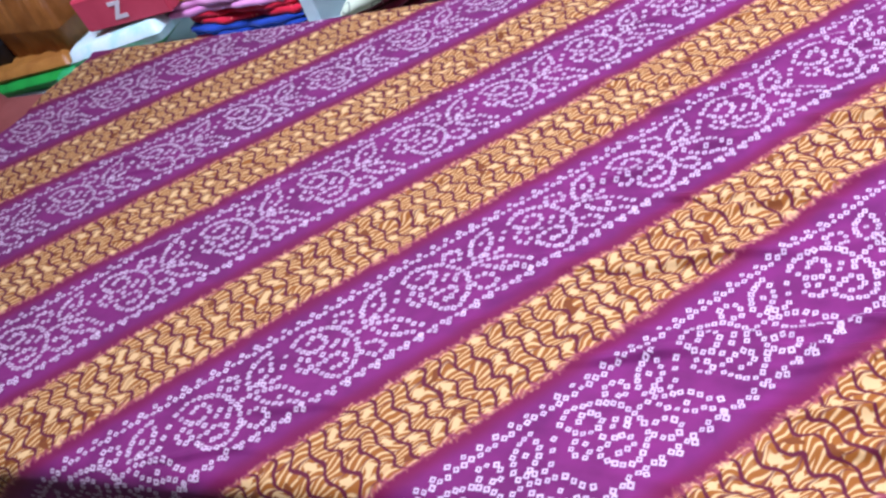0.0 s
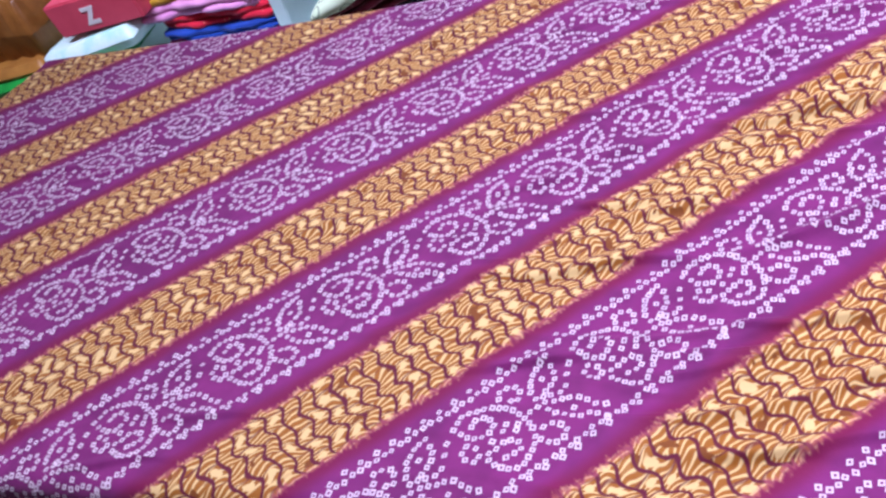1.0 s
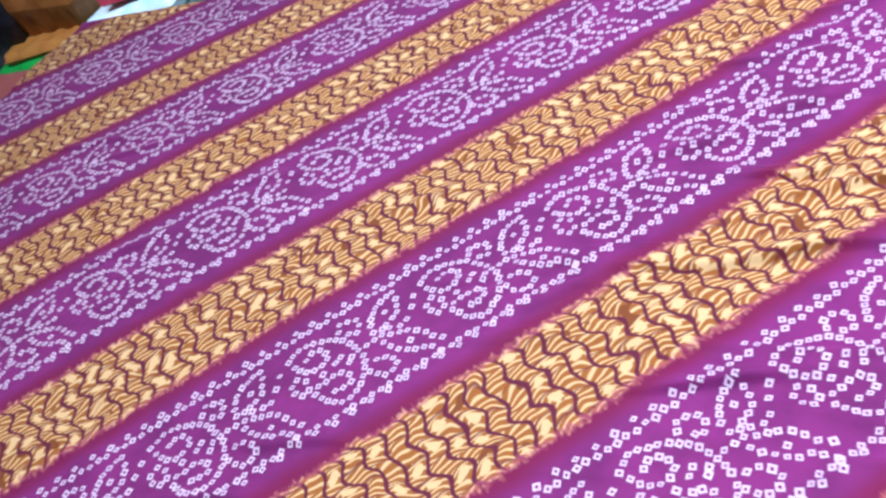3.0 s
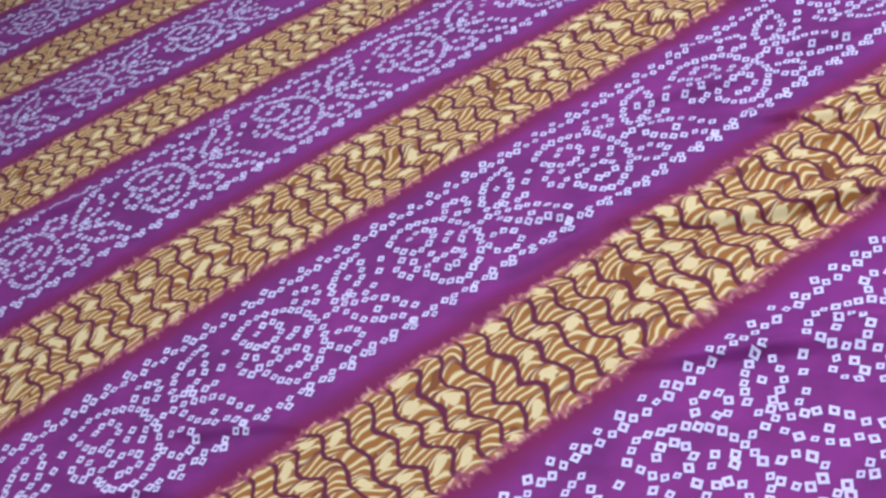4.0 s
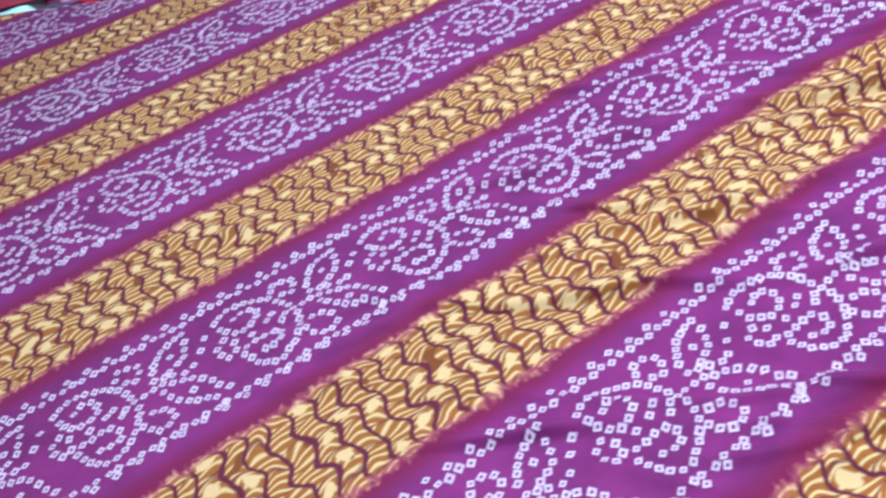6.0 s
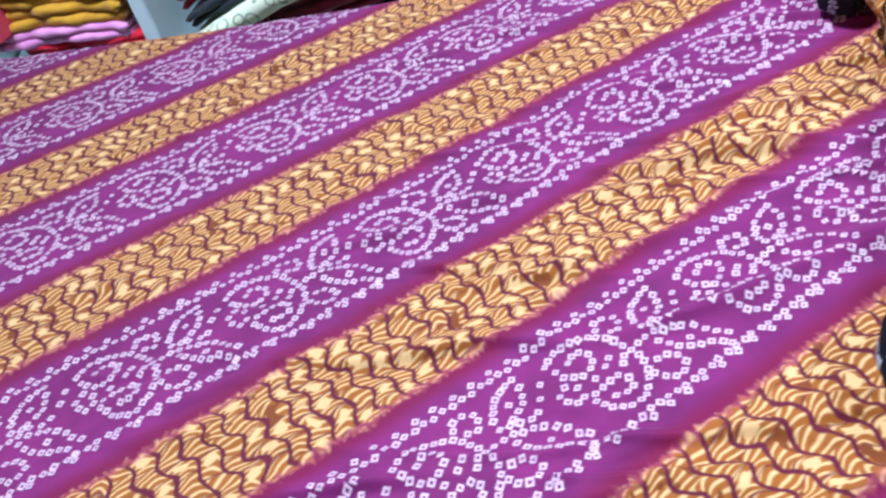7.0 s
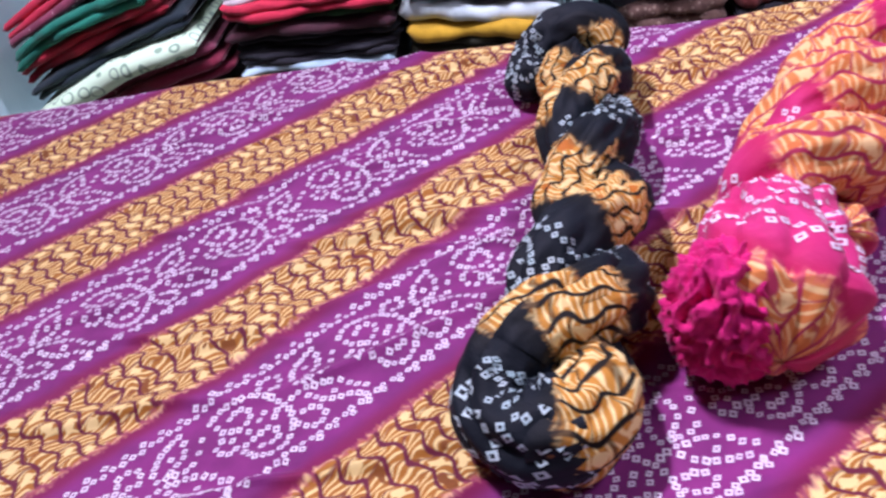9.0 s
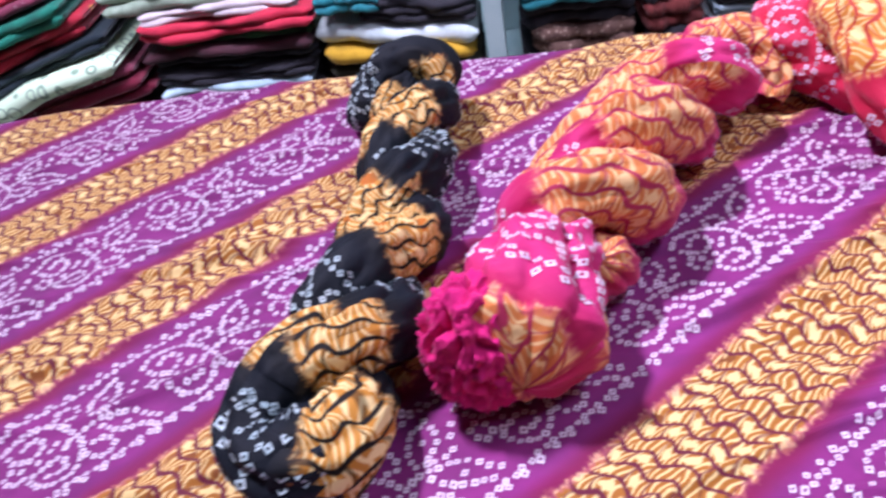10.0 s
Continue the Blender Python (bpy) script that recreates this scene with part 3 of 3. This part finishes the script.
MAROON = fabric("maroon_knit", "7c1a34", "66142a")
WINE = fabric("wine_sequin", "8a3a50", "6e2e40", 25.0, "c8a8a8", 70.0, 0.16)
CHAR = fabric("charcoal_cloth", "2c2a30", "221f26")
BLACKF = fabric("black_floral", "14161c", "101218", 20.0, "5a9ec0", 22.0, 0.17)
NAVY = fabric("slate_cloth", "1c2a30", "15222a")
GREEN = fabric("bottle_green_cloth", "147a62", "0e6250")
FOREST = fabric("forest_green_cloth", "2a5a34", "20482a")
REDF = fabric("red_floral", "b82234", "981c2c", 20.0, "e8a040", 15.0, 0.30)
CRIMSON = fabric("crimson_cloth", "c82c44", "b0243a")
MINT = ringed("mint_ringed_cloth", "d4ecc8", "8aa88a")
LILAC = fabric("lilac_grey_cloth", "c8bcbc", "b0a2a4")
PALE = fabric("pale_blue_grey_cloth", "b4ccd4", "9cb8c2")
SAGE = fabric("sage_knit", "9aaa94", "84967e", 60.0)
GREYW = fabric("light_grey_cloth", "d2dedc", "bccac8")
WHITEF = fabric("white_cloth", "e4e6ea", "d4d8de")
MUSTARD = fabric("mustard_cloth", "cc9e20", "b48a18")
OLIVE = fabric("dark_olive_cloth", "3a3a2a", "2c2c20")
TEAL = fabric("teal_cloth", "1e7a80", "166068")
PINKF = fabric("pale_pink_cloth", "e0a0cc", "d48cc0")
REDP = fabric("scarlet_sequin_cloth", "d8203a", "c01830", 25.0, "f0a080", 60.0, 0.14)
BLUE = fabric("royal_blue_cloth", "1a48a8", "123a90")
ROSE = fabric("rose_cloth", "d83468", "c0285a")
BROWN = fabric("brown_lace_cloth", "8a6a5c", "6e5048", 70.0, "b89a88", 80.0, 0.3)
RUST = fabric("rust_cloth", "7a3430", "662a28")
PLUM = fabric("plum_cloth", "4a222c", "3a1a22")

# pile left of the middle divider
z = BOARD_Z
PILES = (
    # x0, x1, base, tilt, sag, items from the bottom: (label, material, thickness, layers, inset left, inset right)
    (-1.225, -0.856, -0.02, 0.0, (("dark folded garment at the bottom of a pile", CHAR, 0.024, 2, 0, 0), ("rose-pink folded garment in a pile on the shelf", ROSE, 0.018, 1, 0.01, 0.01), ("royal blue folded garment in a pile on the shelf", BLUE, 0.030, 2, 0.02, 0.0),
        ("scarlet folded garment with sequins on the shelf", REDP, 0.038, 2, 0.02, 0.0), ("pale pink folded garment in a pile on the shelf", PINKF, 0.038, 2, -0.02, 0.03), ("mustard-yellow folded garment in a pile on the shelf", MUSTARD, 0.050, 2, 0.02, 0.03), ("dark mustard folded garment in a pile on the shelf", MUSTARD, 0.045, 2, 0.0, 0.01), ("wine folded garment in a pile on the shelf", WINE, 0.04, 2, 0, 0))),
    (-0.715, -0.262, 0.18, 0.05, (("maroon folded knit in a pile on the shelf", MAROON, 0.026, 1, 0.02, 0.0), ("maroon folded knit in a pile on the shelf", MAROON, 0.026, 1, 0.0, 0.01), ("wine folded garment with sequins on the shelf", WINE, 0.020, 1, 0.0, 0.02),
        ("mint folded garment printed with rings", MINT, 0.044, 1, -0.005, 0.035), ("slate folded garment in a pile on the shelf", NAVY, 0.034, 2, 0.0, 0.05), ("red folded garment with orange flowers", REDF, 0.042, 2, -0.01, 0.08), ("bottle-green folded garment in a pile on the shelf", GREEN, 0.040, 2, 0.0, 0.10), ("wine folded garment with sequins on the shelf", WINE, 0.022, 1, 0.0, 0.12), ("crimson folded garment in a pile on the shelf", CRIMSON, 0.036, 2, 0.0, 0.1))),
    (-0.246, 0.104, -0.02, 0.0, (("dark plum folded garment at the bottom of a pile", PLUM, 0.105, 4, 0.02, 0.0), ("charcoal folded garment in a pile on the shelf", CHAR, 0.014, 1, 0.015, 0.0), ("pale blue-grey folded garment in a pile on the shelf", PALE, 0.018, 1, 0.0, 0.02), ("charcoal folded garment in a pile on the shelf", CHAR, 0.026, 2, 0.0, 0.01), ("black folded garment with blue flowers", BLACKF, 0.034, 2, 0.0, 0.0),
        ("plum folded garment in a pile on the shelf", PLUM, 0.020, 1, -0.01, 0.0), ("forest-green folded garment in a pile on the shelf", FOREST, 0.022, 1, 0.04, 0.0), ("crimson folded garment in a pile on the shelf", CRIMSON, 0.034, 2, 0.0, -0.01), ("lilac-grey folded garment in a pile on the shelf", LILAC, 0.024, 2, 0.01, 0.02), ("sage-green folded knit in a pile on the shelf", SAGE, 0.050, 2, -0.06, 0.12))),
    (0.112, 0.425, -0.12, 0.0, (("charcoal folded garment at the bottom of a pile", CHAR, 0.072, 3, 0.01, 0.0), ("dark olive folded garment in a pile on the shelf", OLIVE, 0.050, 3, 0.0, 0.0), ("mustard-yellow folded garment in a pile on the shelf", MUSTARD, 0.030, 1, 0.002, 0.01), ("light grey folded garment in a pile on the shelf", GREYW, 0.036, 1, -0.012, 0.0), ("charcoal folded garment in a pile on the shelf", CHAR, 0.045, 3, 0.08, 0.0), ("teal folded garment in a pile on the shelf", TEAL, 0.030, 2, 0.0, 0.18), ("white folded garment in a pile on the shelf", WHITEF, 0.03, 1, 0.02, 0.1))),
    (0.505, 0.732, -0.05, 0.0, (("dark folded garment at the bottom of a pile", CHAR, 0.098, 3, 0.0, 0.0), ("brown lace folded garment in a pile on the shelf", BROWN, 0.056, 2, 0.015, 0.0), ("black folded garment in a pile on the shelf", CHAR, 0.050, 2, 0.0, 0.0), ("teal folded garment in a pile on the shelf", TEAL, 0.030, 2, 0.0, 0.02), ("slate folded garment in a pile on the shelf", NAVY, 0.04, 2, 0.0, 0.0))),
    (0.738, 0.86, 0.0, 0.0, (("dark folded garment at the bottom of a pile", CHAR, 0.128, 4, 0.0, 0.0), ("rust folded garment in a pile on the shelf", RUST, 0.056, 2, 0.0, 0.0), ("black folded garment in a pile on the shelf", CHAR, 0.05, 2, 0.0, 0.0))),
    (0.87, 1.25, 0.0, 0.0, (("white folded garment in a pile on the shelf", WHITEF, 0.135, 4, 0.0, 0.0), ("pale blue-grey folded garment in a pile on the shelf", PALE, 0.03, 2, 0.0, 0.0), ("charcoal folded garment in a pile on the shelf", CHAR, 0.04, 2, 0.0, 0.0), ("light grey folded garment in a pile on the shelf", GREYW, 0.04, 2, 0, 0))),
)
seed = 0
for x0, x1, tilt, sag, items in PILES:
    base = BOARD_Z + 0.003 + abs(tilt) * (x1 - x0) / 2 + sag
    for label, mat, thick, layers, inl, inr in items:
        seed += 1
        folded_garment(label, mat, x0 + inl, x1 - inr, base, thick, tilt, sag, -0.035 if mat is MINT else 0.006 * (seed * 7 % 5) + (0.05 if x1 < -0.8 else 0.0), 0.30, layers, seed)
        base += thick * 1.0


# ---- things at the left end ----
def pack(label, name, code, code2, corners, thick, category, crush=0.12):
    """A flat soft pack with pillowed faces, from a middle, size, turn and tilt."""
    (cx, cy, cz), (lx, ly), turn, tilt = corners
    nu, nv = 28, 20
    verts = []
    for top in (1, -1):
        for i in range(nu):
            for j in range(nv):
                a, b = 2 * i / (nu - 1) - 1, 2 * j / (nv - 1) - 1
                puff = ((1 - a ** 12) * (1 - b ** 12)) ** 0.4
                wob = crush * (noise.noise(Vector((a * 2.2, b * 2.2, cx * 9 + top))) + 0.8 * abs(noise.noise(Vector((a * 4.5, b * 4.5, cx * 5)))))
                verts.append((a * lx / 2, b * ly / 2, top * thick / 2 * puff * (1 + wob)))
    f = grid_faces(nu, nv)
    n = nu * nv
    faces = [tuple(reversed(q)) for q in f] + [tuple(v + n for v in q) for q in f]
    ob = mesh_ob(name, verts, faces, plain(name + "_skin", code, code2, 14.0, 0.35, 0.0, 0.002, 90.0))
    ob.matrix_world = SHELF @ pose(cx, cy, cz, 0, tilt, turn)
    return tagged(ob, label, category)


pack("dark grey cloth bundle on the shelf", "gathered_cloth", "26282c", "16181c", ((-1.95, 0.14, -0.36), (0.26, 0.26), 8, 4), 0.27, "bundle")
pack("brown paper-wrapped parcel on the shelf", "parcel", "96622a", "7a4a1c", ((-1.68, 0.16, -0.34), (0.27, 0.26), -6, 0), 0.20, "parcel", 0.5)
pack("tan folded bag on a green packet", "packet", "b88238", "9c682c", ((-1.73, 0.10, -0.440), (0.30, 0.24), 4, -3), 0.040, "packet", 0.5)
pack("bright green plastic packet on the shelf", "packet", "10b446", "0c963a", ((-1.75, 0.09, -0.474), (0.36, 0.24), 4, -4), 0.045, "packet")
pack("white and aqua plastic garment packet", "packet", "d8f4f0", "a8e4d8", ((-1.395, 0.10, -0.402), (0.33, 0.24), 2, -8), 0.062, "packet")
pack("green and aqua plastic garment packet", "packet", "14b058", "48c89a", ((-1.47, 0.08, -0.455), (0.33, 0.24), 3, -8), 0.055, "packet")
carton = tagged(new("carton"), "coral-red flat cardboard garment box with a white letter", "box")
carton.matrix_world = SHELF @ pose(-1.325, 0.11, -0.318, 0, -4, 1)
part("lid", box_bm(-0.14, -0.10, -0.035, 0.14, 0.10, 0.055, 0.004), plain("coral_card", "e0566a", "d44c60", 8.0, 0.5), carton)
letter = bpy.data.curves.new("letter", "FONT")
letter.body, letter.size, letter.extrude, letter.align_x, letter.align_y = "Z", 0.062, 0.0006, "CENTER", "CENTER"
letter.offset = 0.0028
letter.materials.append(plain("white_ink", "f0ecec", "e4dede", 20.0, 0.5))
glyph = new("letter", letter)
glyph.parent = carton
glyph.matrix_local = pose(-0.01, -0.1012, 0.004, 90, 0, 0)

# another cloth on the counter under the spread one
sheet_pts = []
for i in range(60):
    for j in range(60):
        x = -1.25 + 0.70 * i / 59
        y = far_edge(x) - 0.075 - 0.48 * (1 - j / 59)
        sheet_pts.append((x, y, -0.002 + 0.003 + 0.004 * noise.noise(Vector((x * 9, y * 14, 0.3))) * (1 if x < -0.78 else 0) + (0.022 * max(0, math.sin((x + 0.95) * 9)) if x < -0.80 else 0)))
under = mesh_ob("folded_cloth", sheet_pts, grid_faces(60, 60), plain("salmon_cloth", "b4685c", "9c5248", 12.0, 0.8, 0.1, 0.002))
tagged(under, "salmon-pink cloth lying on the counter beside the print", "cloth")
sol = under.modifiers.new("thickness", "SOLIDIFY")
sol.thickness, sol.offset = 0.002, -1
bundle = Tube(spline([(-0.86, 0.60, 0.035), (-0.835, 0.66, 0.037), (-0.83, 0.72, 0.035), (-0.85, 0.77, 0.030)], 40), ends([0.034] * 40, 9, 0.05), 0.004, 7.7)
l, th = np.meshgrid(np.linspace(0, bundle.len[-1], 90), np.linspace(-math.pi, math.pi, 49), indexing="ij")
tagged(mesh_ob("gathered_cloth", bundle.at(l, th).reshape(-1, 3).tolist(), [tuple(reversed(q)) for q in grid_faces(90, 49)], plain("magenta_cloth", "d02a8a", "b81e78", 30.0, 0.7, 0.1, 0.002)),
       "bright magenta gathered cloth bundle on the counter", "bundle")

folded_garment("plum folded garment wedged under a leaning pile", PLUM, -0.47, -0.285, BOARD_Z + 0.002, 0.085, 0.0, 0.0, 0.03, 0.25, 3, 77)
